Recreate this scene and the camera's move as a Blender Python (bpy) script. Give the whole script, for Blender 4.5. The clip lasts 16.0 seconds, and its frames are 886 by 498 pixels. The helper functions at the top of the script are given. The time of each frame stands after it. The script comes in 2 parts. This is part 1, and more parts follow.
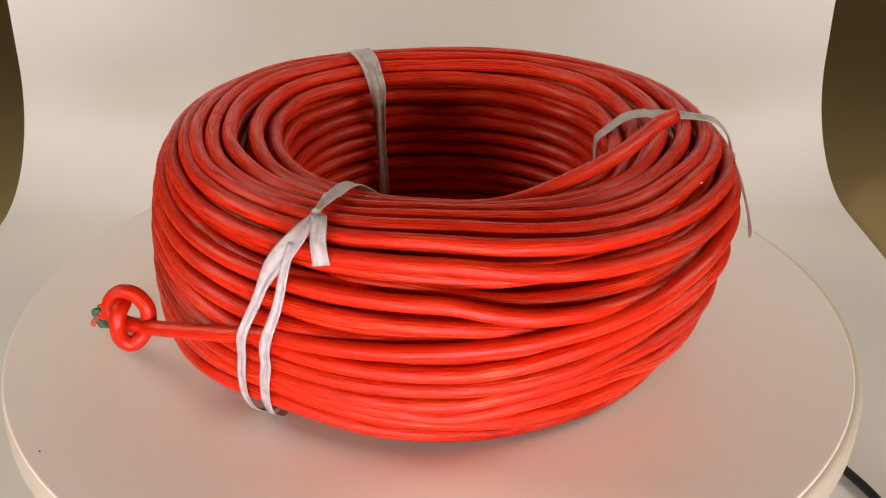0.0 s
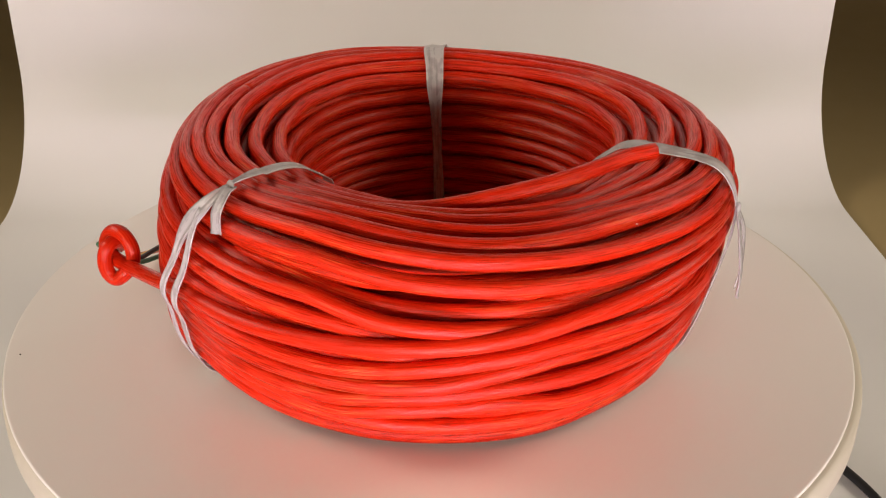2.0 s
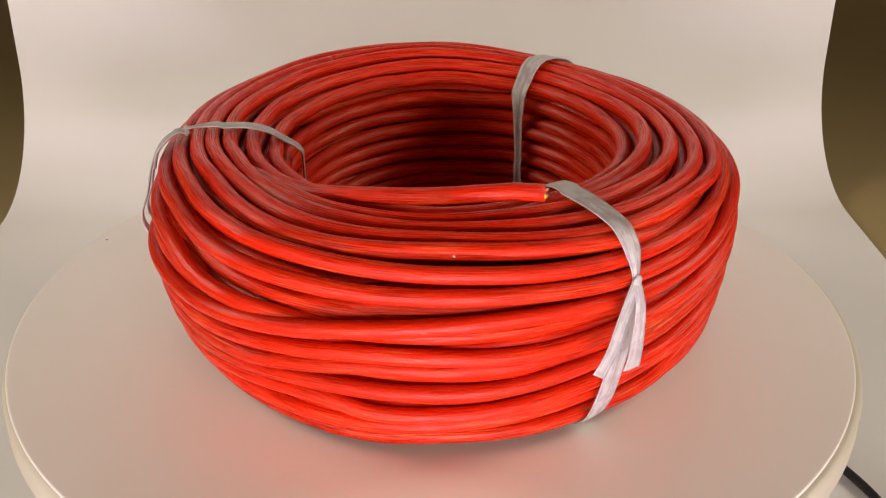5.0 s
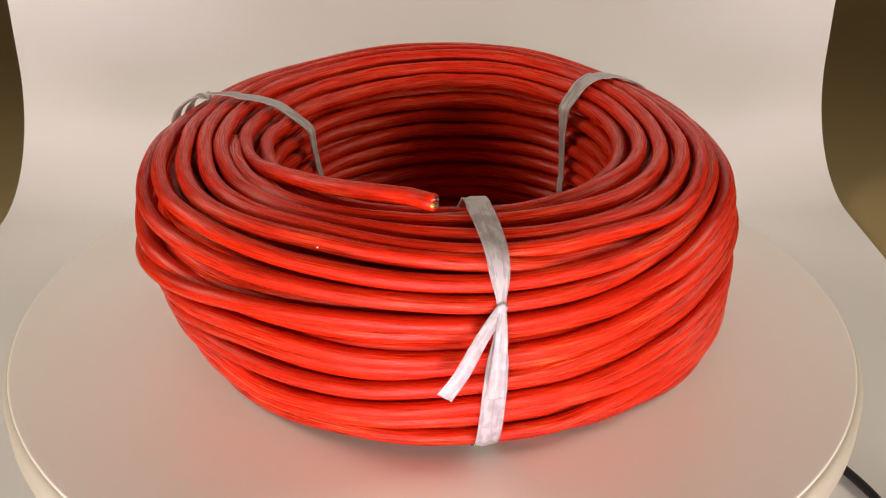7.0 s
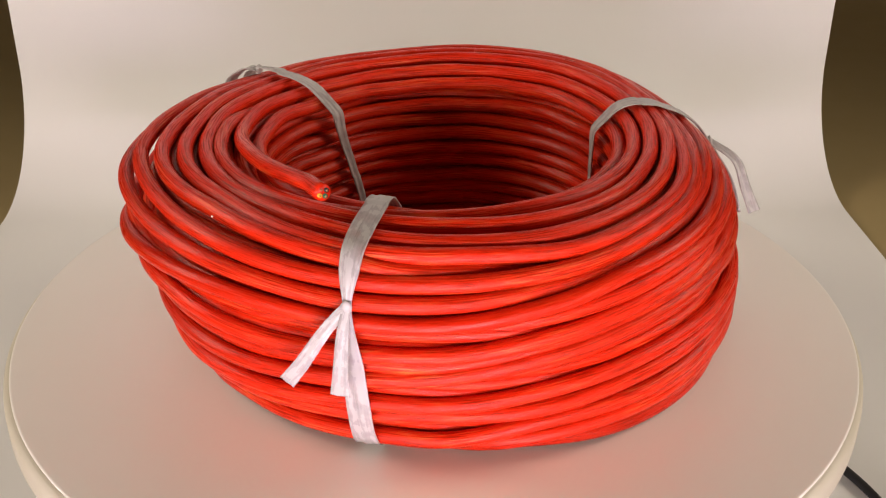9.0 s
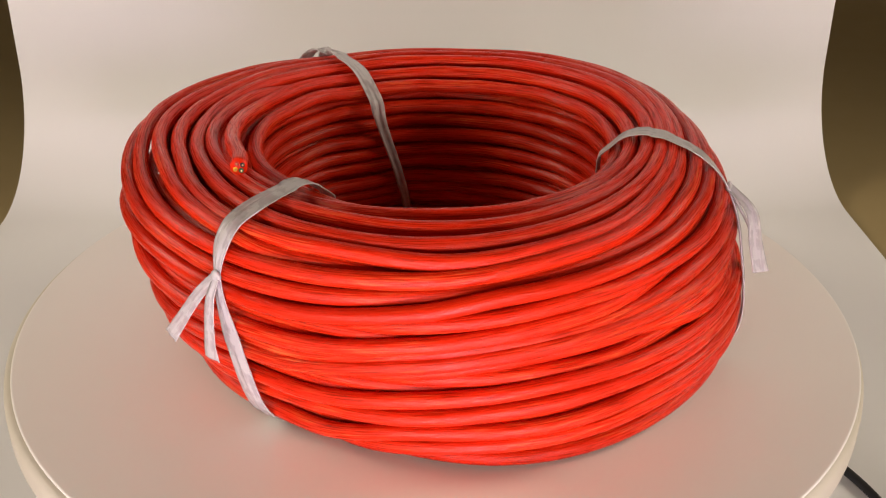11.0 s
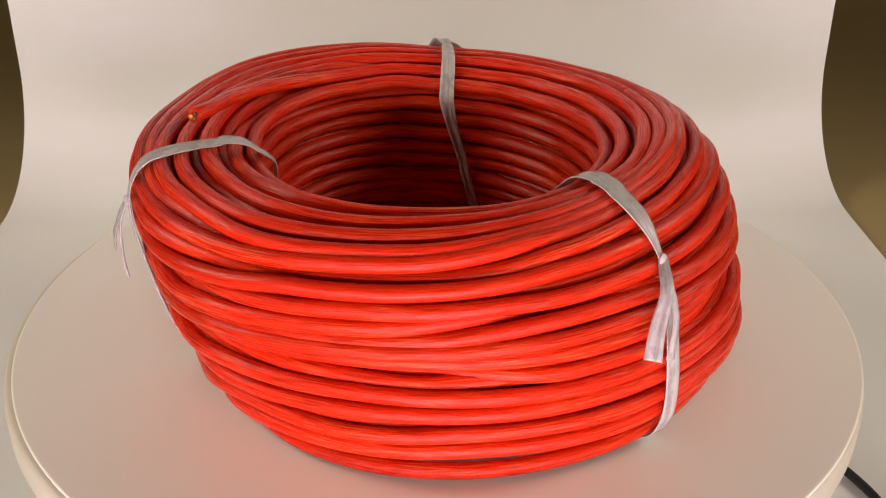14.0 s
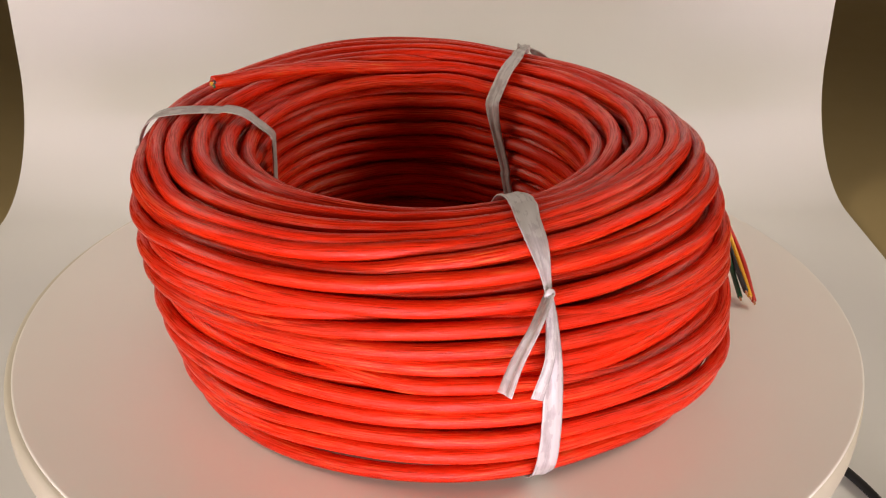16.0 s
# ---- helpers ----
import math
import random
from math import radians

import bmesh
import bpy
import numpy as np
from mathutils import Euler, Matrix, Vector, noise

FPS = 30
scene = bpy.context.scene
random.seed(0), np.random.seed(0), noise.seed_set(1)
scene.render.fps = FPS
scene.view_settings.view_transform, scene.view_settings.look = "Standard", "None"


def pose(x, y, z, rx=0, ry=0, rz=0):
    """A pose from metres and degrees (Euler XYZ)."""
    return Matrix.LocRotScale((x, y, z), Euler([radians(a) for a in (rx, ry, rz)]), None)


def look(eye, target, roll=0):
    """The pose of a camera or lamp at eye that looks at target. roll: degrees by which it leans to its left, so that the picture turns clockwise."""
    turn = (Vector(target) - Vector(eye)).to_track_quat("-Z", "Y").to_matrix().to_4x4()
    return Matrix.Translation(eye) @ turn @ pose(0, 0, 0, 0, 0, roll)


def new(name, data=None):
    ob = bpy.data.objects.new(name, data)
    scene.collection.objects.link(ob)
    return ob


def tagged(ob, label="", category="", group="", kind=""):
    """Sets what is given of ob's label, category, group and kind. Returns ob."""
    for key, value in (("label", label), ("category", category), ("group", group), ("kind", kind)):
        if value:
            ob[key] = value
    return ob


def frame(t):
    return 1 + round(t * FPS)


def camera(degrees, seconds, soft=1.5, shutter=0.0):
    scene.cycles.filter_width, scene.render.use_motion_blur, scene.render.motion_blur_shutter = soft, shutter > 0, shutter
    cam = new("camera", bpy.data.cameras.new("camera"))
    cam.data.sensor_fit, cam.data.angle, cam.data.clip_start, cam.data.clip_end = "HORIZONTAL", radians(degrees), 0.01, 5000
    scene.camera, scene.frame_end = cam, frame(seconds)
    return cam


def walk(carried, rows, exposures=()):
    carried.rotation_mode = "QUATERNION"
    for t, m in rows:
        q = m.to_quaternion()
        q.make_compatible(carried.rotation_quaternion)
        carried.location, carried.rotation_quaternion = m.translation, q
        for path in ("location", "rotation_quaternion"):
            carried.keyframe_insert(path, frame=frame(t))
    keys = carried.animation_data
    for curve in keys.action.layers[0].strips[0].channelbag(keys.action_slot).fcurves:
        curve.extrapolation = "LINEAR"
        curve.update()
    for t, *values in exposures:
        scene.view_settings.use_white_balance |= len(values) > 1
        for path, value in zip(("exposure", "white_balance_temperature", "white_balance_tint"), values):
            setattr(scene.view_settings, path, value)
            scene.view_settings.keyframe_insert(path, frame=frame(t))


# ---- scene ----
# the camera stands still; the turntable turns
cam = camera(44.0, 16.0, 1.15)
EYE = pose(0.0, -0.455, 0.273, 90 - 27.911, 0, -0.515) @ pose(0, 0, 0, 0, 0, 0.21)
walk(cam, [(0.0, EYE), (16.0, EYE)])
TURN = 11.442  # degrees a second, clockwise from above

# ---- light ----
world = bpy.data.worlds.new("room_air")
scene.world = world
world.use_nodes = True
world.node_tree.nodes["Background"].inputs[0].default_value = (1.0, 0.86, 0.72, 1)
world.node_tree.nodes["Background"].inputs[1].default_value = 0.012


def softbox(name, eye, target, wide, high, watts, colour, beam=180):
    lamp = bpy.data.lights.new(name, "AREA")
    lamp.shape, lamp.size, lamp.size_y, lamp.energy, lamp.color = "RECTANGLE", wide, high, watts, colour
    lamp.spread = radians(beam)
    ob = new(name, lamp)
    ob.matrix_world = look(eye, target)
    return ob


for side, watts in ((-1, 1.85), (1, 1.70)):
    softbox("softbox_low", (side * 0.62, -1.04, 0.19), (side * 0.02, 0.15, 0.08), 0.95, 0.18, watts, (1.0, 0.86, 0.74), 80)
softbox("softbox_front", (0.0, -0.52, -0.030), (0, -0.10, 0.06), 0.30, 0.04, 0.48, (1.0, 0.78, 0.93), 75)
for side, watts in ((-1, 0.92), (1, 0.90)):
    softbox("softbox_side", (side * 0.80, 0.06, 0.52), (side * 0.02, 0.08, 0.04), 0.34, 0.34, watts, (1.0, 0.86, 0.69), 82)


# ---- materials ----
class Nodes:
    """A small helper to wire a node material."""

    def __init__(self, name):
        self.mat = bpy.data.materials.new(name)
        self.mat.use_nodes = True
        self.tree = self.mat.node_tree
        self.bsdf = self.tree.nodes["Principled BSDF"]

    def node(self, kind, links=(), **values):
        n = self.tree.nodes.new(kind)
        for key, value in values.items():
            if key == "blend":
                n.blend_type = value
            elif key == "data":
                n.data_type = value
            elif key == "operation":
                n.operation = value
            else:
                n.inputs[key.replace("_", " ")].default_value = value
        for src, dst in links:
            self.tree.links.new(src, n.inputs[dst])
        return n

    def link(self, src, dst):
        self.tree.links.new(src, self.bsdf.inputs[dst])

    def ramp(self, src, stops):
        n = self.tree.nodes.new("ShaderNodeValToRGB")
        while len(n.color_ramp.elements) < len(stops):
            n.color_ramp.elements.new(0.5)
        for e, (at, c) in zip(n.color_ramp.elements, stops):
            e.position, e.color = at, (c, c, c, 1) if isinstance(c, float) else (*c, 1)
        self.tree.links.new(src, n.inputs[0])
        return n.outputs[0]

    def mix(self, fac, a, b):
        n = self.tree.nodes.new("ShaderNodeMix")
        n.data_type = "RGBA"
        if isinstance(fac, float):
            n.inputs[0].default_value = fac
        else:
            self.tree.links.new(fac, n.inputs[0])
        for i, c in ((6, a), (7, b)):
            if isinstance(c, tuple):
                n.inputs[i].default_value = (*c, 1)
            else:
                self.tree.links.new(c, n.inputs[i])
        return n.outputs[2]

    def bump(self, height, strength, distance):
        n = self.node("ShaderNodeBump", [(height, "Height")], Strength=strength, Distance=distance)
        self.link(n.outputs[0], "Normal")


def cable_red(name, dust):
    m = Nodes(name)
    uv = m.tree.nodes.new("ShaderNodeUVMap")
    # streaks of talc and scuffs along the cable: u runs along it, v round it, both in metres
    fine = m.node("ShaderNodeMapping", [(uv.outputs[0], "Vector")], Scale=(55, 1900, 1))
    streak = m.node("ShaderNodeTexNoise", [(fine.outputs[0], "Vector")], Scale=1.0, Detail=5.0, Roughness=0.62)
    broad = m.node("ShaderNodeMapping", [(uv.outputs[0], "Vector")], Scale=(16, 130, 1))
    patch = m.node("ShaderNodeTexNoise", [(broad.outputs[0], "Vector")], Scale=1.0, Detail=3.0)
    grain = m.node("ShaderNodeMapping", [(uv.outputs[0], "Vector")], Scale=(300, 1500, 1))
    dots = m.node("ShaderNodeTexNoise", [(grain.outputs[0], "Vector")], Scale=1.0, Detail=3.0)
    lines = m.ramp(streak.outputs[0], [(0.52, 0.0), (0.64, 1.0)])
    where = m.ramp(patch.outputs[0], [(0.40, 0.05), (0.62, 1.0)])
    place = m.tree.nodes.new("ShaderNodeTexCoord")
    zone = m.node("ShaderNodeTexNoise", [(place.outputs["Object"], "Vector")], Scale=28.0, Detail=3.0)
    rubbed = m.ramp(zone.outputs[0], [(0.38, 0.35), (0.62, 1.6)])
    thick = m.node("ShaderNodeMath", [(where, 0), (rubbed, 1)], operation="MULTIPLY")
    talc = m.node("ShaderNodeMath", [(lines, 0), (thick.outputs[0], 1)], operation="MULTIPLY")
    turn = m.tree.nodes.new("ShaderNodeObjectInfo")
    weak = m.node("ShaderNodeMath", [(talc.outputs[0], 0)], operation="MULTIPLY")
    weak.inputs[1].default_value = 0.62 * dust
    grime = m.ramp(streak.outputs[0], [(0.34, 1.0), (0.49, 0.0)])
    dull = m.node("ShaderNodeMath", [(grime, 0)], operation="MULTIPLY")
    dull.inputs[1].default_value = 0.8 * dust
    base = m.mix(patch.outputs[0], (0.54, 0.0135, 0.0020), (0.70, 0.0200, 0.0035))
    aged = m.mix(m.ramp(turn.outputs["Random"], [(0.0, 0.0), (1.0, 0.45)]), base, (0.37, 0.013, 0.0025))
    worn = m.mix(dull.outputs[0], aged, (0.15, 0.008, 0.0015))
    m.link(m.mix(weak.outputs[0], worn, (0.62, 0.14, 0.035)), "Base Color")
    rough = m.node("ShaderNodeMapRange", [(streak.outputs[0], "Value")], To_Min=0.16, To_Max=0.40)
    m.link(rough.outputs[0], "Roughness")
    m.bsdf.inputs["Specular IOR Level"].default_value = 0.21
    both = m.node("ShaderNodeMath", [(streak.outputs[0], 0), (dots.outputs[0], 1)], operation="ADD")
    m.bump(both.outputs[0], 0.22 + 0.3 * dust, 0.00045)
    return m.mat


def plain(name, colour, rough, other=None, scale=40.0, bump=0.0, distance=0.001):
    m = Nodes(name)
    co = m.tree.nodes.new("ShaderNodeTexCoord")
    n1 = m.node("ShaderNodeTexNoise", [(co.outputs["Object"], "Vector")], Scale=scale, Detail=6.0, Roughness=0.6)
    n2 = m.node("ShaderNodeTexNoise", [(co.outputs["Object"], "Vector")], Scale=scale * 9, Detail=3.0)
    m.link(m.mix(n1.outputs[0], colour, other or colour), "Base Color")
    r = m.node("ShaderNodeMapRange", [(n2.outputs[0], "Value")], To_Min=rough - 0.06, To_Max=rough + 0.06)
    m.link(r.outputs[0], "Roughness")
    if bump:
        m.bump(n2.outputs[0], bump, distance)
    return m.mat


def strap_plastic():
    m = Nodes("clear_white_strapping")
    uv = m.tree.nodes.new("ShaderNodeUVMap")
    mp = m.node("ShaderNodeMapping", [(uv.outputs[0], "Vector")], Scale=(22, 420, 1))
    fibre = m.node("ShaderNodeTexNoise", [(mp.outputs[0], "Vector")], Scale=1.0, Detail=5.0, Roughness=0.6)
    m.link(m.mix(fibre.outputs[0], (0.39, 0.37, 0.37), (0.54, 0.515, 0.52)), "Base Color")
    m.link(m.ramp(fibre.outputs[0], [(0.3, 0.22), (0.7, 0.5)]), "Roughness")
    mq = m.node("ShaderNodeMapping", [(uv.outputs[0], "Vector")], Scale=(160, 260, 1))
    crush = m.node("ShaderNodeTexNoise", [(mq.outputs[0], "Vector")], Scale=1.0, Detail=4.0)
    cloud = m.node("ShaderNodeMath", [(fibre.outputs[0], 0), (crush.outputs[0], 1)], operation="ADD")
    alpha = m.ramp(cloud.outputs[0], [(0.78, 0.58), (1.0, 0.74), (1.2, 0.88)])
    m.link(alpha, "Alpha")
    m.bump(fibre.outputs[0], 0.5, 0.0004)
    return m.mat


RED = cable_red("dusty_red_silicone", 1.0)
CLEAN = cable_red("clean_red_silicone", 0.45)
STRAP = strap_plastic()
PLATTER = plain("matt_white_platter", (0.84, 0.815, 0.785), 0.42, (0.805, 0.78, 0.745), 14.0, 0.06, 0.0004)
RIM = plain("cream_plastic_rim", (0.60, 0.56, 0.47), 0.5, (0.56, 0.52, 0.43), 30.0, 0.05, 0.0004)
SHEET = plain("white_backdrop_sheet", (0.73, 0.73, 0.725), 0.6, (0.705, 0.705, 0.70), 7.0, 0.05, 0.0006)
WALL = plain("olive_brown_wall", (0.56, 0.46, 0.265), 0.8, (0.52, 0.425, 0.24), 5.0, 0.2, 0.002)
TABLE = plain("olive_brown_table_top", (0.33, 0.255, 0.120), 0.6, (0.29, 0.220, 0.100), 6.0, 0.1, 0.001)
BLACK = plain("black_rubber_cord", (0.004, 0.004, 0.005), 0.6)
LINT = plain("pale_lint", (0.80, 0.74, 0.72), 0.7)
SPECK = plain("dark_dirt_speck", (0.05, 0.045, 0.04), 0.8)
WIRES = {
    "red": plain("red_core_insulation", (0.50, 0.03, 0.02), 0.4),
    "yellow": plain("yellow_core_insulation", (0.75, 0.42, 0.03), 0.4),
    "black": plain("black_core_insulation", (0.015, 0.015, 0.018), 0.4),
    "green": plain("green_core_insulation", (0.02, 0.12, 0.06), 0.4),
    "white": plain("white_core_insulation", (0.75, 0.73, 0.70), 0.4),
}
COPPER = plain("bare_copper_strands", (0.70, 0.40, 0.22), 0.35)
COPPER.node_tree.nodes["Principled BSDF"].inputs["Metallic"].default_value = 1.0


# ---- building helpers ----
def part(name, bm, material, parent=None, label="", smooth=True):
    mesh = bpy.data.meshes.new(name)
    bm.to_mesh(mesh)
    bm.free()
    mesh.materials.append(material)
    if smooth:
        mesh.polygons.foreach_set("use_smooth", [True] * len(mesh.polygons))
    ob = new(name, mesh)
    ob.parent = parent
    return tagged(ob, label) if label else ob


def glide(knots, x, period=None):
    """A smooth curve through (x, y) knots that never swings past them."""
    ks = sorted(knots)
    if period:
        ks = [(a - period, b) for a, b in ks] + ks + [(a + period, b) for a, b in ks]
        x = (x + 180) % 360 - 180
    i = 0
    while i < len(ks) - 2 and ks[i + 1][0] < x:
        i += 1

    def chord(j):
        return (ks[j + 1][1] - ks[j][1]) / (ks[j + 1][0] - ks[j][0])

    def slope(j):
        if j == 0:
            return chord(0)
        if j == len(ks) - 1:
            return chord(j - 1)
        d0, d1 = chord(j - 1), chord(j)
        if d0 * d1 <= 0:
            return 0.0
        h0, h1 = ks[j][0] - ks[j - 1][0], ks[j + 1][0] - ks[j][0]
        w0, w1 = 2 * h1 + h0, h1 + 2 * h0
        return (w0 + w1) / (w0 / d0 + w1 / d1)

    h = ks[i + 1][0] - ks[i][0]
    t = min(max((x - ks[i][0]) / h, 0.0), 1.0)
    return ((1 + 2 * t) * (1 - t) ** 2 * ks[i][1] + t * (1 - t) ** 2 * h * slope(i)
            + t * t * (3 - 2 * t) * ks[i + 1][1] + t * t * (t - 1) * h * slope(i + 1))


def spline(points, steps=12):
    """A smooth line through a few points."""
    ps = [Vector(p) for p in points]
    ps = [2 * ps[0] - ps[1]] + ps + [2 * ps[-1] - ps[-2]]
    out = []
    for a, b, c, d in zip(ps, ps[1:], ps[2:], ps[3:]):
        for k in range(steps):
            t = k / steps
            out.append(0.5 * (2 * b + (c - a) * t + (2 * a - 5 * b + 4 * c - d) * t * t + (3 * b - a - 3 * c + d) * t ** 3))
    return out + [ps[-2]]


def tube(points, radius, sides=12, closed=False, start=0.0, tip=True):
    """A round cable along a line, with a UV map in metres (along, round)."""
    bm = bmesh.new()
    uv = bm.loops.layers.uv.new("UVMap")
    n = len(points)
    rings, along, length = [], [], start
    normal = None
    for i, p in enumerate(points):
        before, after = (points[i - 1], points[(i + 1) % n]) if closed else (points[max(i - 1, 0)], points[min(i + 1, n - 1)])
        way = (after - before).normalized()
        if normal is None:
            normal = way.cross(Vector((0, 0, 1)))
            if normal.length < 0.1:
                normal = way.cross(Vector((1, 0, 0)))
        normal = (normal - way * normal.dot(way)).normalized()
        side = way.cross(normal)
        if i:
            length += (p - points[i - 1]).length
        along.append(length)
        rings.append([bm.verts.new(p + radius * (math.cos(2 * math.pi * k / sides) * normal + math.sin(2 * math.pi * k / sides) * side)) for k in range(sides)])
    last = n if closed else n - 1
    for i in range(last):
        j = (i + 1) % n
        end = along[j] if j else along[i] + (points[0] - points[i]).length
        for k in range(sides):
            k2 = (k + 1) % sides
            f = bm.faces.new((rings[i][k], rings[i][k2], rings[j][k2], rings[j][k]))
            v0, v1 = 2 * math.pi * radius * k / sides, 2 * math.pi * radius * (k + 1) / sides
            for loop, at in zip(f.loops, ((along[i], v0), (along[i], v1), (end, v1), (end, v0))):
                loop[uv].uv = at
    if not closed and tip:
        bm.faces.new(rings[0][::-1])
        bm.faces.new(rings[-1])
    bmesh.ops.recalc_face_normals(bm, faces=bm.faces)
    return bm


def ribbon(rows, thick=0.0006, cols=7, crease=0.0005, seed=0.0, drape=0.0):
    """A thin strip: rows of (centre, across, out, width). It has a front, a back and closed edges."""
    bm = bmesh.new()
    uv = bm.loops.layers.uv.new("UVMap")
    front, back, along, length = [], [], [], 0.0
    for i, (c, across, out, width) in enumerate(rows):
        if i:
            length += (c - rows[i - 1][0]).length
        along.append(length)
        line = []
        for k in range(cols):
            s = k / (cols - 1) - 0.5
            bend = crease * (noise.noise(Vector((seed + k * 0.9, length * 60, seed))) + 0.7 * math.cos(s * 9 + seed)) - drape * s * s
            line.append(c + across * (s * width) + out * bend)
        front.append([bm.verts.new(p + out * thick) for p in line])
        back.append([bm.verts.new(p) for p in line])
    for i in range(len(rows) - 1):
        for k in range(cols - 1):
            for layer, flip in ((front, False), (back, True)):
                vs = [layer[i][k], layer[i][k + 1], layer[i + 1][k + 1], layer[i + 1][k]]
                ats = [(along[i], 0.001 * k), (along[i], 0.001 * (k + 1)), (along[i + 1], 0.001 * (k + 1)), (along[i + 1], 0.001 * k)]
                if flip:
                    vs, ats = vs[::-1], ats[::-1]
                f = bm.faces.new(vs)
                for loop, at in zip(f.loops, ats):
                    loop[uv].uv = at
        for k in (0, cols - 1):
            bm.faces.new((front[i][k], front[i + 1][k], back[i + 1][k], back[i][k]))
    for i in (0, -1):
        for k in range(cols - 1):
            bm.faces.new((front[i][k], front[i][k + 1], back[i][k + 1], back[i][k]))
    bmesh.ops.recalc_face_normals(bm, faces=bm.faces)
    return bm


def lathe(profile, sides=160, centre=(0, 0)):
    bm = bmesh.new()
    rings = [[bm.verts.new((centre[0] + r * math.cos(2 * math.pi * k / sides), centre[1] + r * math.sin(2 * math.pi * k / sides), z)) for k in range(sides)] for r, z in profile]
    for a, b in zip(rings, rings[1:]):
        for k in range(sides):
            bm.faces.new((a[k], a[(k + 1) % sides], b[(k + 1) % sides], b[k]))
    bm.faces.new(rings[0])
    bm.faces.new(rings[-1])
    bmesh.ops.recalc_face_normals(bm, faces=bm.faces)
    return bm


def box(x0, y0, z0, x1, y1, z1, bevel=0.0):
    bm = bmesh.new()
    bmesh.ops.create_cube(bm, size=1.0)
    for v in bm.verts:
        v.co = Vector(((x0 + x1) / 2 + v.co.x * (x1 - x0), (y0 + y1) / 2 + v.co.y * (y1 - y0), (z0 + z1) / 2 + v.co.z * (z1 - z0)))
    if bevel:
        bmesh.ops.bevel(bm, geom=list(bm.edges), offset=bevel, segments=3, affect="EDGES", profile=0.5)
    return bm


# ---- room, table and backdrop ----
FLOOR = -0.062
for name, dims in (("wall_north", (-1.6, 0.85, -0.9, 1.6, 0.95, 1.8)), ("wall_south", (-1.6, -2.1, -0.9, 1.6, -2.0, 1.8)),
                   ("wall_west", (-1.7, -2.1, -0.9, -1.6, 0.95, 1.8)), ("wall_east", (1.6, -2.1, -0.9, 1.7, 0.95, 1.8))):
    tagged(part(name, box(*dims), WALL, smooth=False), "plain olive-brown painted wall behind the backdrop", "wall", kind="structure")
tagged(part("ceiling", box(-1.7, -2.1, 1.8, 1.7, 0.95, 1.9), WALL, smooth=False), "plain olive-brown ceiling over the table", "ceiling", kind="structure")
tagged(part("floor", box(-1.7, -2.1, -1.0, 1.7, 0.95, -0.9), TABLE, smooth=False), "plain dark brown floor under the table", "floor", kind="structure")

table = tagged(new("table"), "wide olive-brown table under the white backdrop sheet", "table")
part("tabletop", box(-1.3, -0.7, FLOOR - 0.034, 1.3, 0.84, FLOOR - 0.004, 0.004), TABLE, table, smooth=False)
for x in (-1.2, 1.2):
    for y in (-0.6, 0.76):
        part("leg", box(x - 0.03, y - 0.03, -0.9, x + 0.03, y + 0.03, FLOOR - 0.034, 0.003), TABLE, table, smooth=False)


def backdrop_sheet():
    """A wide white sheet that lies on the table and sweeps up behind the turntable."""
    back, bend, half, lean = 0.3095, 0.0844, 0.2917, 0.0088
    line = [(back + lean * (z - FLOOR - bend), z) for z in np.linspace(FLOOR + bend + 0.75, FLOOR + bend, 24)]
    line += [(back - bend + bend * math.cos(a), FLOOR + bend - bend * math.sin(a)) for a in np.linspace(0, math.pi / 2, 28)[1:]]
    line += [(y, FLOOR) for y in np.linspace(back - bend, -0.62, 26)[1:]]
    bm = bmesh.new()
    across = np.linspace(-half, half, 25)
    layers = []
    for depth in (0.0, 0.0015):
        rows = []
        for i, (y, z) in enumerate(line):
            a, b = line[max(i - 1, 0)], line[min(i + 1, len(line) - 1)]
            out = Vector((0, b[1] - a[1], -(b[0] - a[0]))).normalized()
            rows.append([bm.verts.new(Vector((x, y, z)) - depth * out * (-1 if out.z > 0 or out.y < 0 else 1) * -1) for x in across])
        layers.append(rows)
    for rows in layers:
        for i in range(len(line) - 1):
            for k in range(len(across) - 1):
                bm.faces.new((rows[i][k], rows[i][k + 1], rows[i + 1][k + 1], rows[i + 1][k]))
    f, b = layers
    for i in range(len(line) - 1):
        for k in (0, -1):
            bm.faces.new([bm.verts.new(v.co) for v in (f[i][k], f[i + 1][k], b[i + 1][k], b[i][k])])
    for i in (0, -1):
        for k in range(len(across) - 1):
            bm.faces.new([bm.verts.new(v.co) for v in (f[i][k], f[i][k + 1], b[i][k + 1], b[i][k])])
    bmesh.ops.recalc_face_normals(bm, faces=bm.faces)
    ob = part("backdrop", bm, SHEET)
    ob.matrix_world = pose(0.0027, 0, 0, 0, 0, math.degrees(0.0257))
    return tagged(ob, "smooth white backdrop sheet curving up behind the turntable", "backdrop", kind="structure")


backdrop_sheet()

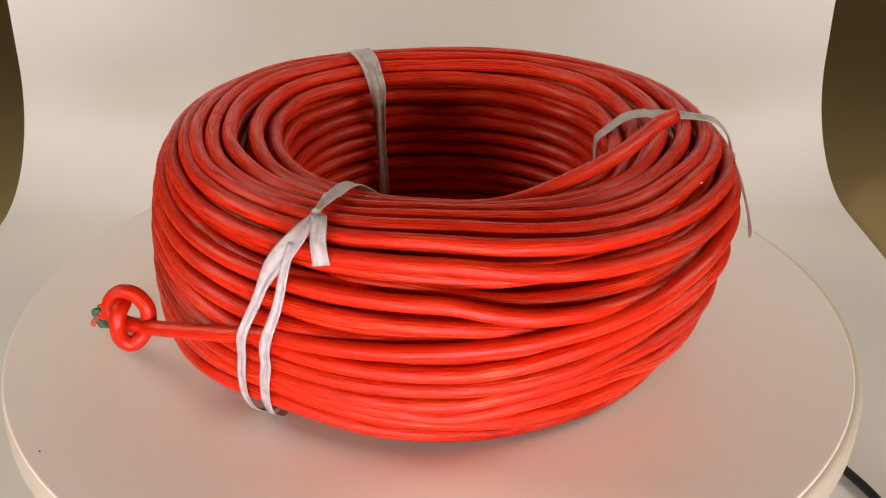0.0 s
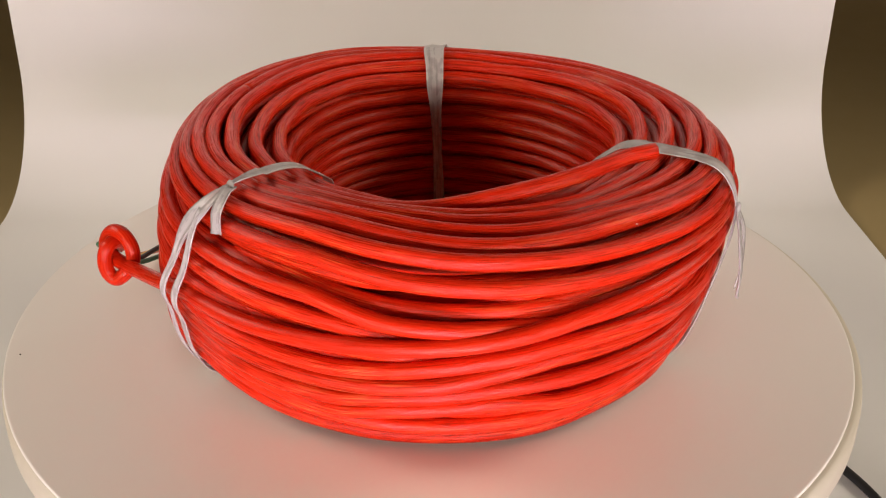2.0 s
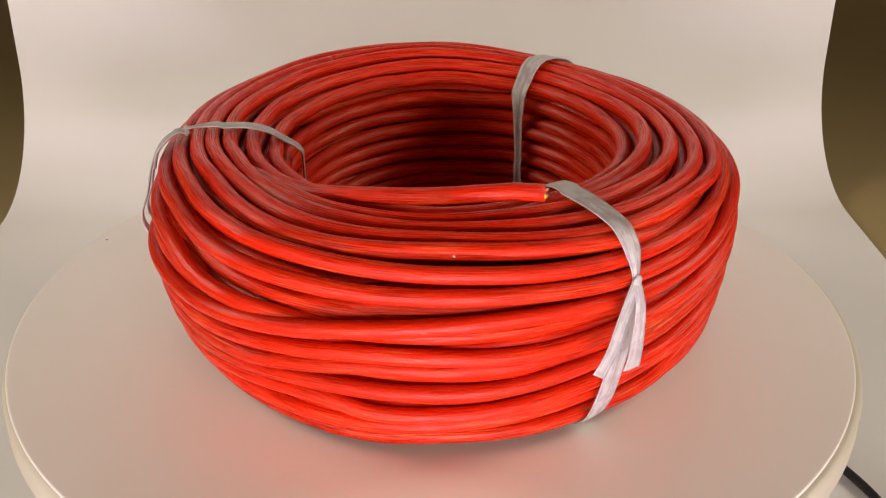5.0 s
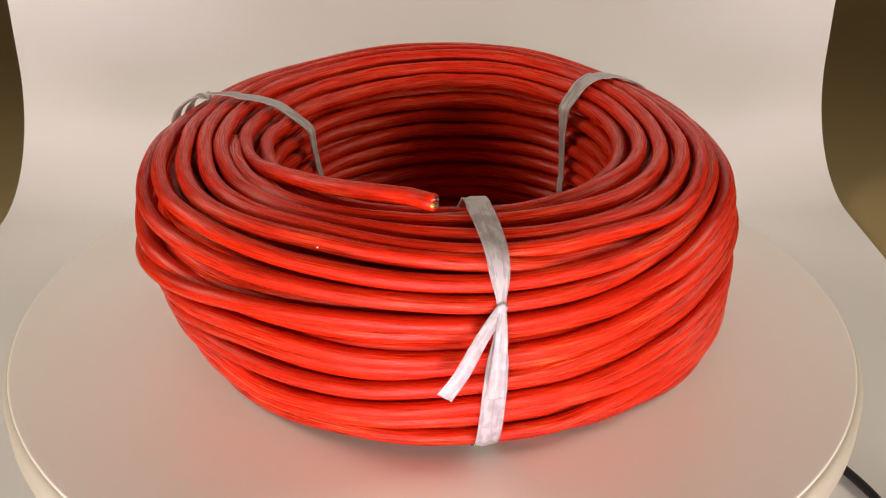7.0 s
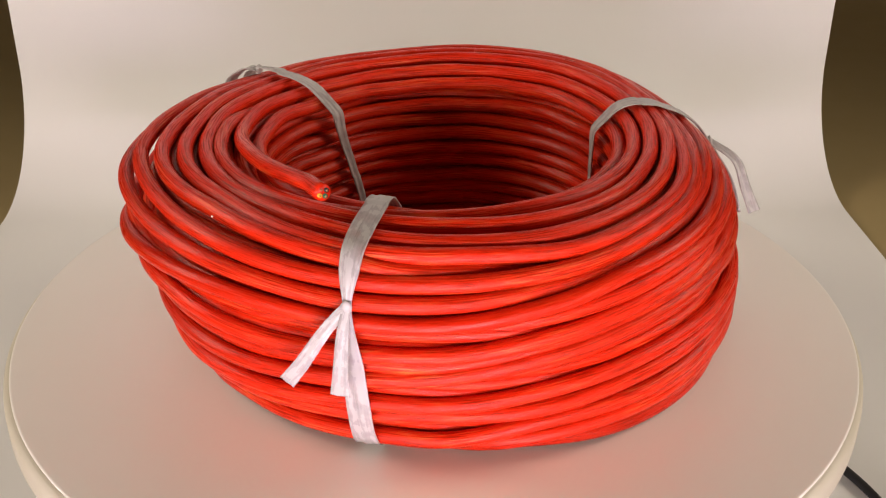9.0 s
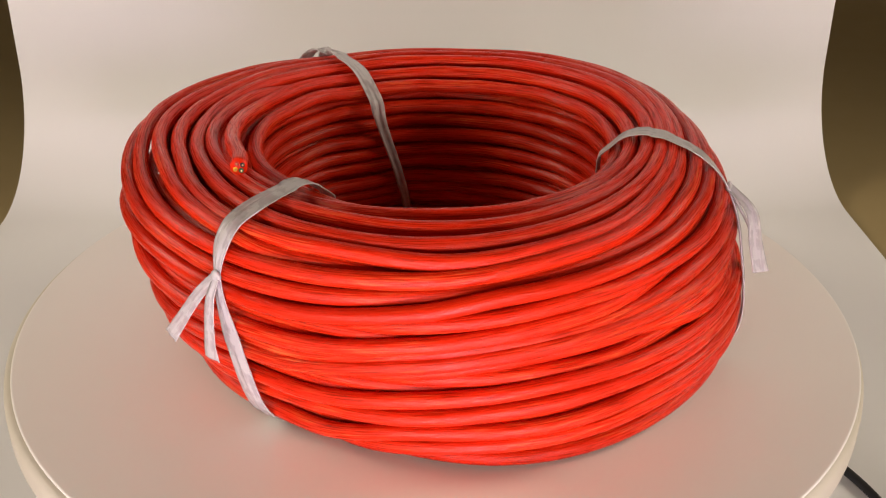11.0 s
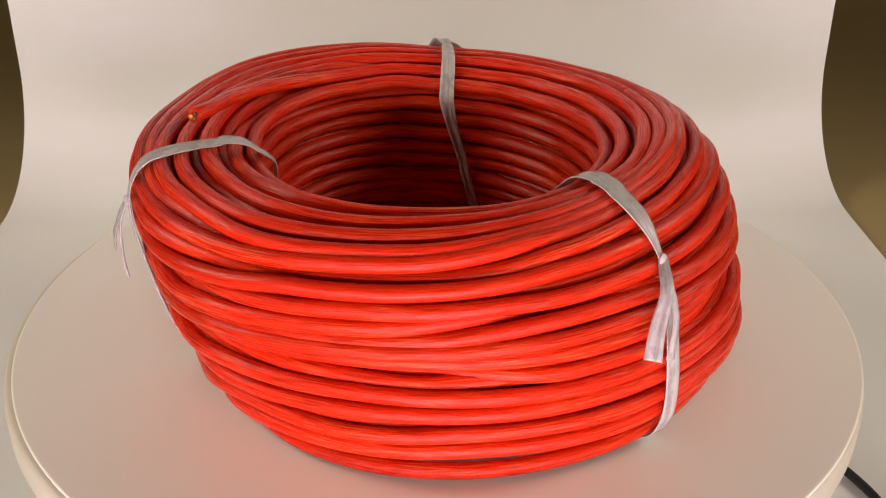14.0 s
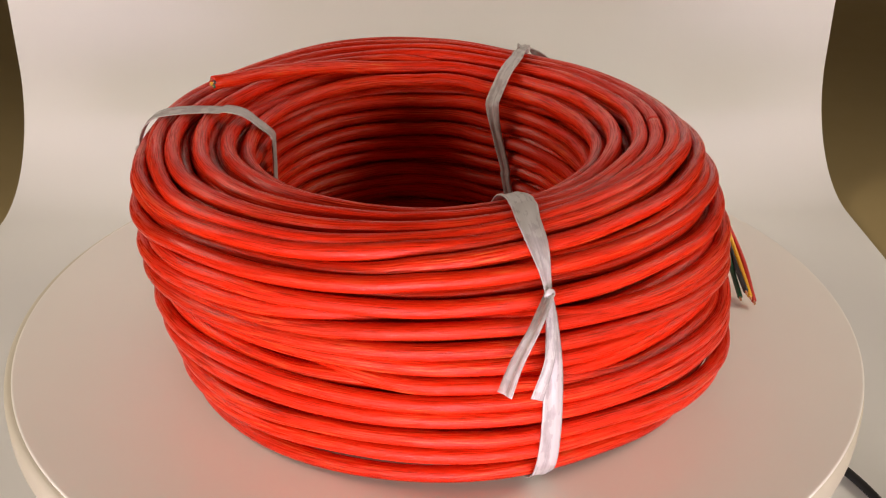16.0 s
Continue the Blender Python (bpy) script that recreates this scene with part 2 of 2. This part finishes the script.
# ---- turntable ----
turntable = tagged(new("turntable"), "round white motorised photo turntable on the sheet", "turntable")
turntable.location = (0, 0, FLOOR + 0.002)
LIFT = -turntable.location.z
part("base", lathe([(0.118, 0.0), (0.122, 0.004), (0.122, 0.034), (0.118, 0.038)], 96), PLATTER, turntable, "white plastic base with the motor")
rim = [(0.150, -0.022), (0.1923, -0.0205), (0.1961, -0.0175), (0.1973, -0.013), (0.1973, -0.0050), (0.1970, -0.0030), (0.1962, -0.0017), (0.1950, -0.0011), (0.1935, -0.0009), (0.10, -0.0009)]
platter = part("platter", lathe([(r, z + LIFT) for r, z in rim], 200, (-0.0004, 0.0)), RIM, turntable, "round cream plastic platter with a rounded rim")
disc = [(0.10, -0.0012), (0.1944, -0.0012), (0.1950, -0.0009), (0.1951, -0.0005), (0.1947, -0.0001), (0.1940, 0.0), (0.10, 0.0)]
part("top_disc", lathe([(r, z) for r, z in disc], 200, (-0.0020, 0.0)), PLATTER, platter, "thin white disc laid slightly off-centre on the platter").location = (0, 0, LIFT)

# ---- coil of cable ----
WIRE, CABLE, CORE, MID = 0.0034, 0.0033, 0.097, 0.050
BORE = [(-180, 0.0615), (-150, 0.0585), (-116, 0.0590), (-90, 0.0660), (-50, 0.0710), (0, 0.0735), (35, 0.0780), (70, 0.0755), (112, 0.0740), (145, 0.0690)]
REACH = [(-180, 0.1288), (-150, 0.1240), (-120, 0.1250), (-90, 0.1276), (-60, 0.1332), (-30, 0.1342), (0, 0.1305), (30, 0.1336), (60, 0.1355), (90, 0.1364), (120, 0.1361), (150, 0.1362)]
RISE = [(-180, 0.0498), (-150, 0.0478), (-120, 0.0475), (-90, 0.0500), (-60, 0.0488), (-30, 0.0480), (0, 0.0485), (30, 0.0483), (60, 0.0476), (90, 0.0472), (120, 0.0486), (150, 0.0508)]
FOOT = [(-180, 2.95), (-150, 2.75), (-120, 1.77), (-90, 2.84), (-60, 5.97), (-30, 3.19), (0, 4.63), (30, 5.39), (60, 6.86), (90, 4.74), (120, 3.12), (150, 4.67)]
LEAN = [(-180, -0.08), (-150, -0.08), (-120, -0.03), (-90, 0.15), (-60, 0.36), (-30, 0.24), (0, 0.23), (30, 0.16), (60, 0.03), (90, -0.10), (120, -0.22), (150, -0.17)]
TABLES = {key: [glide(knots, a - 180, 360) for a in range(361)] for key, knots in (("reach", REACH), ("rise", RISE), ("foot", FOOT), ("lean", LEAN), ("bore", BORE))}


def at_angle(key, theta):
    u = (theta + 180) % 360
    i = int(u)
    return TABLES[key][i] + (TABLES[key][min(i + 1, 360)] - TABLES[key][i]) * (u - i)


def section(theta, phi, depth=0.0):
    """Where the cable lies in the coil's cross-section: phi 0 is outward, 90 up, 180 towards the bore."""
    c, s = math.cos(radians(phi)), math.sin(radians(phi))
    bore = 0.037 - WIRE - depth
    a = at_angle("reach", theta) - CORE - WIRE - depth if c > 0 else bore
    b = (at_angle("rise", theta) if s > 0 else MID) - WIRE - depth
    n = (2.8 if c > 0 else 3.2) if s > 0 else (at_angle("foot", theta) if c > 0 else 2.8)
    d = (abs(c / a) ** n + abs(s / b) ** n) ** (-1 / n)
    z = MID + d * s
    if c <= 0:  # the wall of the bore is steep, and stands nearer or farther from the axis along the way
        return CORE + d * c * (CORE - at_angle("bore", theta) - WIRE - depth) / bore, z
    return CORE + d * c + at_angle("lean", theta) * (z - 0.055) * min(3 * c, 1), z


def spot(theta, phi, depth=0.0):
    r, z = section(theta, phi, depth)
    return Vector((r * math.cos(radians(theta)), r * math.sin(radians(theta)), z))


# hollows where the turns beneath have slipped apart: angle, place in the section, spread of both, depth
HOLLOWS = [(-72, 52, 22, 12, 0.013), (36, 52, 14, 7, 0.010), (55, 1, 30, 5, 0.003)]


def hollow(theta, phi):
    theta = (theta + 180) % 360 - 180
    return sum(d * math.exp(-((theta - a) / sa) ** 2 - ((phi - p) / sp) ** 2) for a, p, sa, sp, d in HOLLOWS)


def lay(knots, closed=False, step=1.6, wobble=0.0, seed=0.0, slip=False):
    """The line of one run of cable: knots of (angle round the coil, place in the cross-section, millimetres sunk in)."""
    knots = [k if len(k) == 3 else (*k, 0) for k in knots]
    if closed:
        a, b = knots[0], knots[-1]
        knots = [(b[0] - 360, *b[1:])] + knots + [(a[0] + 360, *a[1:]), (knots[1][0] + 360, *knots[1][1:])]
        first, last = a[0], a[0] + 360
    else:
        first, last = knots[0][0], knots[-1][0]
    phis, sunk = [(k[0], k[1]) for k in knots], [(k[0], k[2] / 1000) for k in knots]
    n = max(int((last - first) / step), 4)
    out = []
    for i in range(n if closed else n + 1):
        th = first + (last - first) * i / n
        fade = 1.0 if closed else min(1.0, i / 12, (n - i) / 12)
        shake = fade * wobble * noise.noise(Vector((3 * math.cos(radians(th)) + seed, 3 * math.sin(radians(th)), seed * 1.7)))
        swell = 0.0007 * fade * wobble * noise.noise(Vector((2.2 * math.cos(radians(th)), 2.2 * math.sin(radians(th)) + seed, 7 + seed)))
        phi = glide(phis, th) + shake
        out.append(spot(th, phi, glide(sunk, th) + swell + (hollow(th, phi) if slip else 0.0)))
    return out


coil = tagged(new("cable_coil"), "thick coil of dusty red silicone cable tied with three straps", "cable coil")
RUNS = {
    "top_end": [(-43, 116, 12), (-30, 116, 5), (9, 108, 2), (47, 103), (93, 112), (180, 114), (270, 112, 1.5), (290, 112, 0), (304, 110, -2.5), (318, 106, -5.5), (335, 97, -8.5), (350, 86, -10.5)],
    "top_a": [(-103, 107, 11), (-90, 107, 4), (-73, 100, 1), (-42, 91), (-15, 90), (14, 86), (47, 84), (82, 93), (93, 96), (262, 100), (294, 89), (318, 86), (350, 82), (375, 76), (407, 74), (453, 82), (540, 91)],
    "top_b": [(180, 91), (262, 90), (294, 84), (318, 80), (350, 74), (375, 70), (400, 64), (424, 66), (453, 72), (630, 83), (647, 79), (678, 74), (716, 68), (729, 64, 2), (748, 64, 6), (761, 64, 13)],
    "shoulder_a": [(-90, 74), (-73, 72), (-56, 68), (-30, 60), (9, 56), (33, 56), (64, 59), (93, 66)],
    "shoulder_b": [(-90, 64), (-73, 59), (-56, 54), (-18, 48), (9, 46), (33, 50, 4.5), (64, 55, 4), (82, 56, 2), (93, 58)],
    "loose": [(-118, 7, -2.5), (-104, 10, -2.5), (-90, 14, -2.5), (-73, 20, -3), (-56, 26, -2), (-42, 32, -1), (-18, 36), (9, 34), (33, 40), (47, 45, -1), (64, 46, -1), (82, 48), (93, 50), (270, 46), (287, 35), (304, 32, 3), (325, 29, 7), (338, 29, 14)],
    "side_a": [(12, 33, 13), (25, 33, 6), (47, 36, 1), (64, 38), (93, 38), (270, 32, 1), (287, 26, 4), (300, 24, 7), (313, 24, 14)],
    "side_b": [(66, -5, 14), (80, -5, 6), (93, -5, 1.5), (125, -20, 5), (155, -36, 2), (180, -40), (270, -49), (287, -37), (304, -32), (318, -36), (356, -34.5), (369, -33), (393, -22), (403, -18), (424, -13.5), (453, -14.5), (540, -25)],
    "side_c": [(180, -25), (270, -40), (287, -28), (304, -20), (350, -16), (369, -11), (393, 6), (424, 15.5), (453, 17), (630, -26), (652, -16), (664, -8, 1.5), (678, -1, 2.6), (729, -2, 2.6), (753, 14, 2.6), (784, 21, 2.2), (813, 28), (900, 8)],
    "side_d": [(180, 8), (270, -11), (304, 9), (318, 14), (350, 9), (369, 10.5), (393, 21), (407, 26), (424, 30, 1), (440, 35, 6), (453, 35, 13)],
    "sunk_a": [(7, -16, 14), (20, -14, 7), (33, -4, 4.5), (45, 4, 4), (66, 8.5, 3.5), (93, 7, 1.5), (140, 0, 7), (153, 0, 14)],
    "low_a": [(-90, -54), (-64, -49), (-42, -48, 1), (-4, -48, 2.4), (12, -44, 2.2), (33, -34), (64, -25.5), (93, -23)],
    "low_b": [(-90, -66, -1.5), (-56, -56, -0.8), (-42, -58, -0.8), (9, -57, -0.5), (33, -45, 1.2), (64, -38, 0.4), (93, -34)],
    "low_c": [(-45, -98, 4), (-20, -88, 1), (9, -68), (33, -52), (64, -44), (93, -42), (180, -56), (235, -70, 7), (248, -70, 14)],
    "low_d": [(-30, -104, 4), (-5, -94, 1), (14, -78), (33, -60, -0.6), (47, -56, -1.2), (93, -56, -1.2), (180, -72), (235, -84, 7), (248, -84, 14)],
    "sunk_b": [(-118, 62, 15), (-105, 62, 8), (-73, 50, 9), (-42, 42, 8), (-25, 38, 8), (-12, 38, 15)],
    "sunk_c": [(84, 53, 14), (100, 54, 6), (118, 54, 2.6), (150, 55, 2.2), (195, 55, 3), (225, 56, 7), (240, 56, 14)],
    "side_e": [(85, 34, 13), (98, 34, 6), (122, 26), (180, 20), (232, 17), (264, 14, 6), (277, 14, 13)],
}
CLOSED = {"shoulder_a", "shoulder_b", "low_a", "low_b"}
for i, (run, knots) in enumerate(RUNS.items()):
    if run == "loose":
        continue
    part("cable_turn", tube(lay(knots, run in CLOSED, wobble=1.2, seed=i * 1.3), CABLE, 14, run in CLOSED, i * 3.1), RED, coil)

# turns of the bore, the underside and the layer beneath, one cable's width apart
def rings(first, last, depth, pitch, seed):
    phi, before = first, None
    while phi < last:
        p = Vector(section(0, phi, depth))
        if before is None or (p - before).length >= pitch:
            before = p
            tilt = 1.0 * math.sin(seed + phi)
            yield [(a, phi + tilt * math.sin(radians(a + 40 * seed)), depth * 1000) for a in range(-180, 180, 45)]
        phi += 0.4


for i, knots in enumerate(rings(125, 246, 0.0, 0.0074, 0.7)):
    knots = [(a, p, 1.3 * (i % 3) if i else -1.4) for a, p, d in knots]
    part("cable_turn", tube(lay(knots, True, 2.5, 1.3, i * 2.3 + 50), CABLE, 12, True, 40 + i * 2.7), RED, coil)
for i, knots in enumerate(rings(-112, -84, 0.0, 0.0078, 0.2)):
    part("cable_turn", tube(lay(knots, True, 3.0, 1.0, i * 2.3 + 90), CABLE, 10, True, 60 + i * 2.7), RED, coil)
for i, knots in enumerate(rings(-80, 272, 0.0056, 0.0055, 1.4)):
    part("cable_turn", tube(lay(knots, True, 3.0, 2.0, i * 1.9 + 130, True), CABLE, 10, True, 80 + i * 2.7), RED, coil)
for i, knots in enumerate(rings(-80, 272, 0.0108, 0.0052, 2.6)):
    part("cable_turn", tube(lay(knots, True, 4.0, 1.0, i * 1.9 + 230, True), CABLE, 8, True, 160 + i * 2.7), RED, coil)


def cores(end, way, names, parent, length=0.0):
    """The cut face of the cable: coloured core wires in a ring."""
    way = way.normalized()
    up = way.cross(Vector((0, 0, 1))).normalized()
    side = way.cross(up)
    for k, name in enumerate(names):
        a = 2 * math.pi * k / len(names) + 0.5
        p = end + 0.0016 * (math.cos(a) * up + math.sin(a) * side)
        core = part("core_wire", tube([p - way * 0.002, p + way * 0.0007], 0.0009, 10), WIRES[name], parent, name + " core wire at the cut end")
        part("conductor", tube([p, p + way * 0.0011], 0.0004, 8), COPPER, core, "bare copper conductor")


tip = lay(RUNS["top_end"])
cores(tip[-1], tip[-1] - tip[-2], ["yellow", "green", "black", "red"], coil)

# the loose end: it leaves the coil, is tied in an overhand knot and ends in bare core wires
KNOT = Vector((-0.1257, -0.0720, 0.0389))
run = lay(RUNS["loose"])
away = (KNOT - run[0]).normalized()
flat = pose(0, 0, 0, 0, 0, 15).to_3x3() @ Vector((away.x, away.y, 0)).normalized()
over = Vector((0, 0, 1))
deep = flat.cross(over)


# the knot in millimetres: away from the coil, up, and back
TIE = [(-9, -4.4, 0.0), (2, -3.6, 0.5), (8.3, 0, 1.0), (8.5, 5.5, 2.0), (3.5, 11, 3.0), (-4, 11, 3.5), (-9.5, 5, 3.5), (-10, -2.5, 2.5), (-8, -8.5, -2.0),
       (-3.5, -11.8, -4.5), (0.5, -8, -6.2), (1, 0, -6.4), (0.5, 6.2, -3.2), (2.5, 5.0, 3.5), (7, -0.5, 8.0), (12, -2.4, 7.5), (17.5, -3.6, 6.0)]
loop = [KNOT + 0.00086 * (f * flat + o * over + d * deep) for f, o, d in TIE]
TAIL = loop[-1]
lead = spline([run[3], run[0], run[0].lerp(loop[0], 0.5) + Vector((0, 0, -0.0005)), loop[0]], 10)[10:]
tie = spline([lead[-4]] + loop, 8)[8:]
whole = list(reversed(run)) + lead[1:] + tie[1:]
part("loose_end", tube(whole, CABLE, 16, False, 21.0), CLEAN, coil, "loose red cable end tied in an overhand knot")
way = (tie[-1] - tie[-3]).normalized()
for k, name in enumerate(("red", "yellow", "black", "green")):
    shift = Vector((0.0012 * math.cos(k * 1.257), 0.0012 * math.sin(k * 1.257), 0.0007 * (k % 2)))
    fan = 0.0019 * (k - 2)
    a, b = radians(-166), radians(-177 + 0.5 * k)
    line = spline([TAIL - way * 0.004 + shift, TAIL + way * 0.0012 + shift,
                   Vector(((0.1525 - fan) * math.cos(a), (0.1525 - fan) * math.sin(a), 0.013 - 0.3 * fan)),
                   Vector(((0.1505 - fan) * math.cos(b), (0.1505 - fan) * math.sin(b), 0.0035 + 0.002 * (k % 3)))], 12)
    core = part("core_wire", tube(line, 0.00125, 10), WIRES[name], coil, name + " insulated core wire hanging from the loose end")
    part("conductor", tube([line[-2], line[-1] + (line[-1] - line[-2]).normalized() * 0.002], 0.0006, 8), COPPER, core, "bare copper conductor")


# ---- straps ----
def polar(theta, r, z):
    return Vector((r * math.cos(radians(theta)), r * math.sin(radians(theta)), z))


def strap(theta, widths, skew, knot_phi, label, crease, lift=0.0006, over=0.0):
    """A flat plastic strap tied round the coil's cross-section, drawn tight with a sharp crease (radius, height) over the edge of the bore."""
    thing = tagged(new("plastic_strap"), label, "strap", group="straps round the coil")
    rows = []
    e = Vector((-math.sin(radians(theta)), math.cos(radians(theta)), 0))
    taut = [(120.0, *section(theta, 120, -WIRE - 0.0012)), (128.0, *crease), (180.0, *section(theta, 180, -WIRE - 0.0006))]

    def path(th, phi, rise):
        for (p0, r0, z0), (p1, r1, z1) in zip(taut, taut[1:]):
            if p0 <= phi <= p1:
                t = (phi - p0) / (p1 - p0)
                return polar(th, r0 + (r1 - r0) * t, z0 + (z1 - z0) * t)
        return spot(th, phi, -WIRE - rise)

    for i in range(181):
        phi = (90 + 2 * i) % 360 - 180
        th = theta + glide(skew, phi)
        rise = (lift if abs(phi) < 95 else 0.0012) + over * math.exp(-((phi - 7) / 18) ** 2)
        p, q = path(th, phi - 1, rise), path(th, phi + 1, rise)
        out = (q - p).normalized().cross(e)
        c = (p + q) / 2
        if out.dot(c - Vector((CORE * math.cos(radians(th)), CORE * math.sin(radians(th)), MID))) < 0:
            out = -out
        c.z = max(c.z, 0.0007)
        rows.append((c, e, out, glide(widths, phi)))
    part("band", ribbon(rows, 0.0005, 9, 0.0004, theta), STRAP, thing)
    k = spot(theta + glide(skew, knot_phi), knot_phi, -WIRE - 0.0015)
    bm = bmesh.new()
    bmesh.ops.create_icosphere(bm, subdivisions=3, radius=1.0)
    for v in bm.verts:
        v.co *= 1 + 0.22 * noise.noise(v.co * 2.3 + Vector((theta, 0, 0)))
        v.co = k + e * (v.co.x * 0.0020) + Vector((0, 0, v.co.z * 0.0024)) + Vector((k.x, k.y, 0)).normalized() * (v.co.y * 0.0012)
    part("knot", bm, STRAP, thing, "tight crumpled strap knot")
    return thing, k, e


def tail(thing, points, w0, w1, across, seed, name="tail"):
    line = spline(points, 10)
    rows = []
    for i, p in enumerate(line):
        way = (line[min(i + 1, len(line) - 1)] - line[max(i - 1, 0)]).normalized()
        s = (across - way * across.dot(way)).normalized()
        t = i / (len(line) - 1)
        rows.append((p, s, s.cross(way), w0 + (w1 - w0) * t))
    part(name, ribbon(rows, 0.0005, 7, 0.0004, seed, 0.001), STRAP, thing)


LABEL = "white translucent plastic strap round the coil"
s1, k1, e1 = strap(0.0, [(-180, 0.006), (-60, 0.0095), (0, 0.0085), (30, 0.0045), (42, 0.003), (60, 0.0075), (90, 0.0092), (130, 0.0075), (180, 0.006)], [(-180, 0), (180, 0)], 42, LABEL + ", with one long free tail", (0.0722, 0.0880))
tail(s1, [k1, polar(-3.0, 0.138, 0.070), polar(-6.0, 0.1415, 0.058), polar(-8.5, 0.143, 0.049)], 0.004, 0.0062, e1, 3.0)
tail(s1, [k1, polar(-0.3, 0.1385, 0.069), polar(-0.8, 0.1392, 0.052), polar(-1.0, 0.1385, 0.044)], 0.003, 0.0075, e1, 4.0)

s2, k2, e2 = strap(111.5, [(-180, 0.0045), (-60, 0.0085), (0, 0.0075), (30, 0.0045), (38, 0.003), (60, 0.0085), (90, 0.0105), (126, 0.0085), (150, 0.0055), (180, 0.0045)], [(-180, 0), (-130, -0.8), (-60, -1.5), (0, -0.5), (60, 0), (100, 1.5), (128, 1.1), (180, 0)], 38, LABEL + ", with a short folded tail", (0.0735, 0.0872))
tail(s2, [k2, polar(107.5, 0.1395, 0.073), polar(104.5, 0.1435, 0.062), polar(102.5, 0.1475, 0.052)], 0.004, 0.0068, (0.55 * e2 + Vector((math.cos(radians(106)), math.sin(radians(106)), 0.3))).normalized(), 7.0)
tail(s2, [k2, polar(110.0, 0.140, 0.062), polar(107.5, 0.1445, 0.046)], 0.003, 0.005, e2, 8.0)

s3, k3, e3 = strap(-116.5, [(-180, 0.0050), (-60, 0.0036), (0, 0.0042), (38, 0.0048), (56, 0.0095), (68, 0.007), (78, 0.0025), (95, 0.0062), (128, 0.0070), (150, 0.0055), (180, 0.0050)], [(-180, -8.5), (-140, -14), (-110, -14), (-75, -13), (-40, -10.5), (0, -7.0), (40, -3.5), (78, 3.0), (110, 1.5), (128, 0.8), (180, -8.5)], 78, LABEL + ", split into two narrow strips", (0.0588, 0.0857), 0.0020, 0.0042)
tail(s3, [k3, polar(-111.5, 0.112, 0.0990), polar(-110.2, 0.1190, 0.0935), polar(-109.2, 0.1215, 0.0860)], 0.0048, 0.0075, e3, 11.0)
strip = []
for i in range(61):
    phi = 62 - 2.4 * i
    th = -115.4 - 0.0030 * i * i - 1.2 * math.sin(i / 60 * math.pi)
    strip.append(spot(th, phi, -WIRE - 0.0020 - 0.0042 * math.exp(-((phi - 7) / 18) ** 2)))
rows = []
for i, p in enumerate(strip):
    p.z = max(p.z, 0.0012)
    way = (strip[min(i + 1, 60)] - strip[max(i - 1, 0)]).normalized()
    s = (e3 - way * e3.dot(way)).normalized()
    rows.append((p, s, s.cross(way) * (1 if s.cross(way).dot(p - Vector((0, 0, 0.05))) > 0 else -1), 0.0034 + 0.0012 * math.sin(i / 60 * math.pi)))
part("strip", ribbon(rows, 0.0005, 7, 0.0003, 15.0), STRAP, s3, "narrow second strip of the strap")

# ---- small things ----
cord = tagged(part("power_cord", tube(spline([(0.118, 0.022, FLOOR + 0.012), (0.165, 0.004, FLOOR + 0.004), (0.1929, -0.0505, FLOOR + 0.003), (0.2021, -0.0768, FLOOR + 0.003), (0.218, -0.13, FLOOR + 0.003), (0.235, -0.24, FLOOR + 0.003), (0.24, -0.5, FLOOR + 0.003)], 14), 0.0022, 12), BLACK), "thin black power cord from the turntable on the sheet", "cord")


def speck(theta, r, size):
    bm = bmesh.new()
    bmesh.ops.create_icosphere(bm, subdivisions=1, radius=size)
    for v in bm.verts:
        v.co = Vector((v.co.x * (1 + 0.5 * noise.noise(v.co * 4000)), v.co.y * 0.7, max(v.co.z, -0.3 * size) * 0.6 + 0.3 * size))
        v.co = pose(r * math.cos(radians(theta)), r * math.sin(radians(theta)), 0, 0, 0, theta * 3) @ v.co
    return tagged(part("dirt_speck", bm, SPECK), "tiny dark speck of dirt on the white platter", "speck", group="specks on the platter")


def lint(theta, r, z, size):
    """A pale crumb that sticks to the nearest turn of cable."""
    p = Vector((r * math.cos(radians(theta)), r * math.sin(radians(theta)), z))
    near = min((ob.closest_point_on_mesh(p)[1] for ob in coil.children if ob.name.startswith("cable_turn") and len(ob.data.vertices) > 1500), key=lambda q: (q - p).length)
    bm = bmesh.new()
    bmesh.ops.create_icosphere(bm, subdivisions=1, radius=size)
    for v in bm.verts:
        v.co = near + Vector((v.co.x * 1.4, v.co.y * 0.8, v.co.z * 0.7)) * (1 + 0.3 * noise.noise(v.co * 5000))
    return tagged(part("lint_speck", bm, LINT), "tiny pale speck of lint stuck on the red cable", "speck", group="lint on the coil")


SPECKS = [lint(-29.6, 0.1222, 0.0932, 0.0006), lint(37.4, 0.1185, 0.0888, 0.00045), lint(40.2, 0.1185, 0.0886, 0.0004), lint(33.1, 0.1072, 0.0891, 0.0004),
          lint(75.1, 0.1102, 0.0935, 0.0004), lint(-3.0, 0.1250, 0.0830, 0.0004), lint(-9.0, 0.1300, 0.0760, 0.0004)]
SPECKS += [speck(-144.7, 0.1903, 0.0006)]


# ---- what moves ----
def motions():
    rows = [(0.5 * i, pose(0, 0, 0, 0, 0, -TURN * 0.5 * i)) for i in range(33)]
    for thing in (platter, coil, s1, s2, s3, *SPECKS):
        walk(thing, rows)


motions()
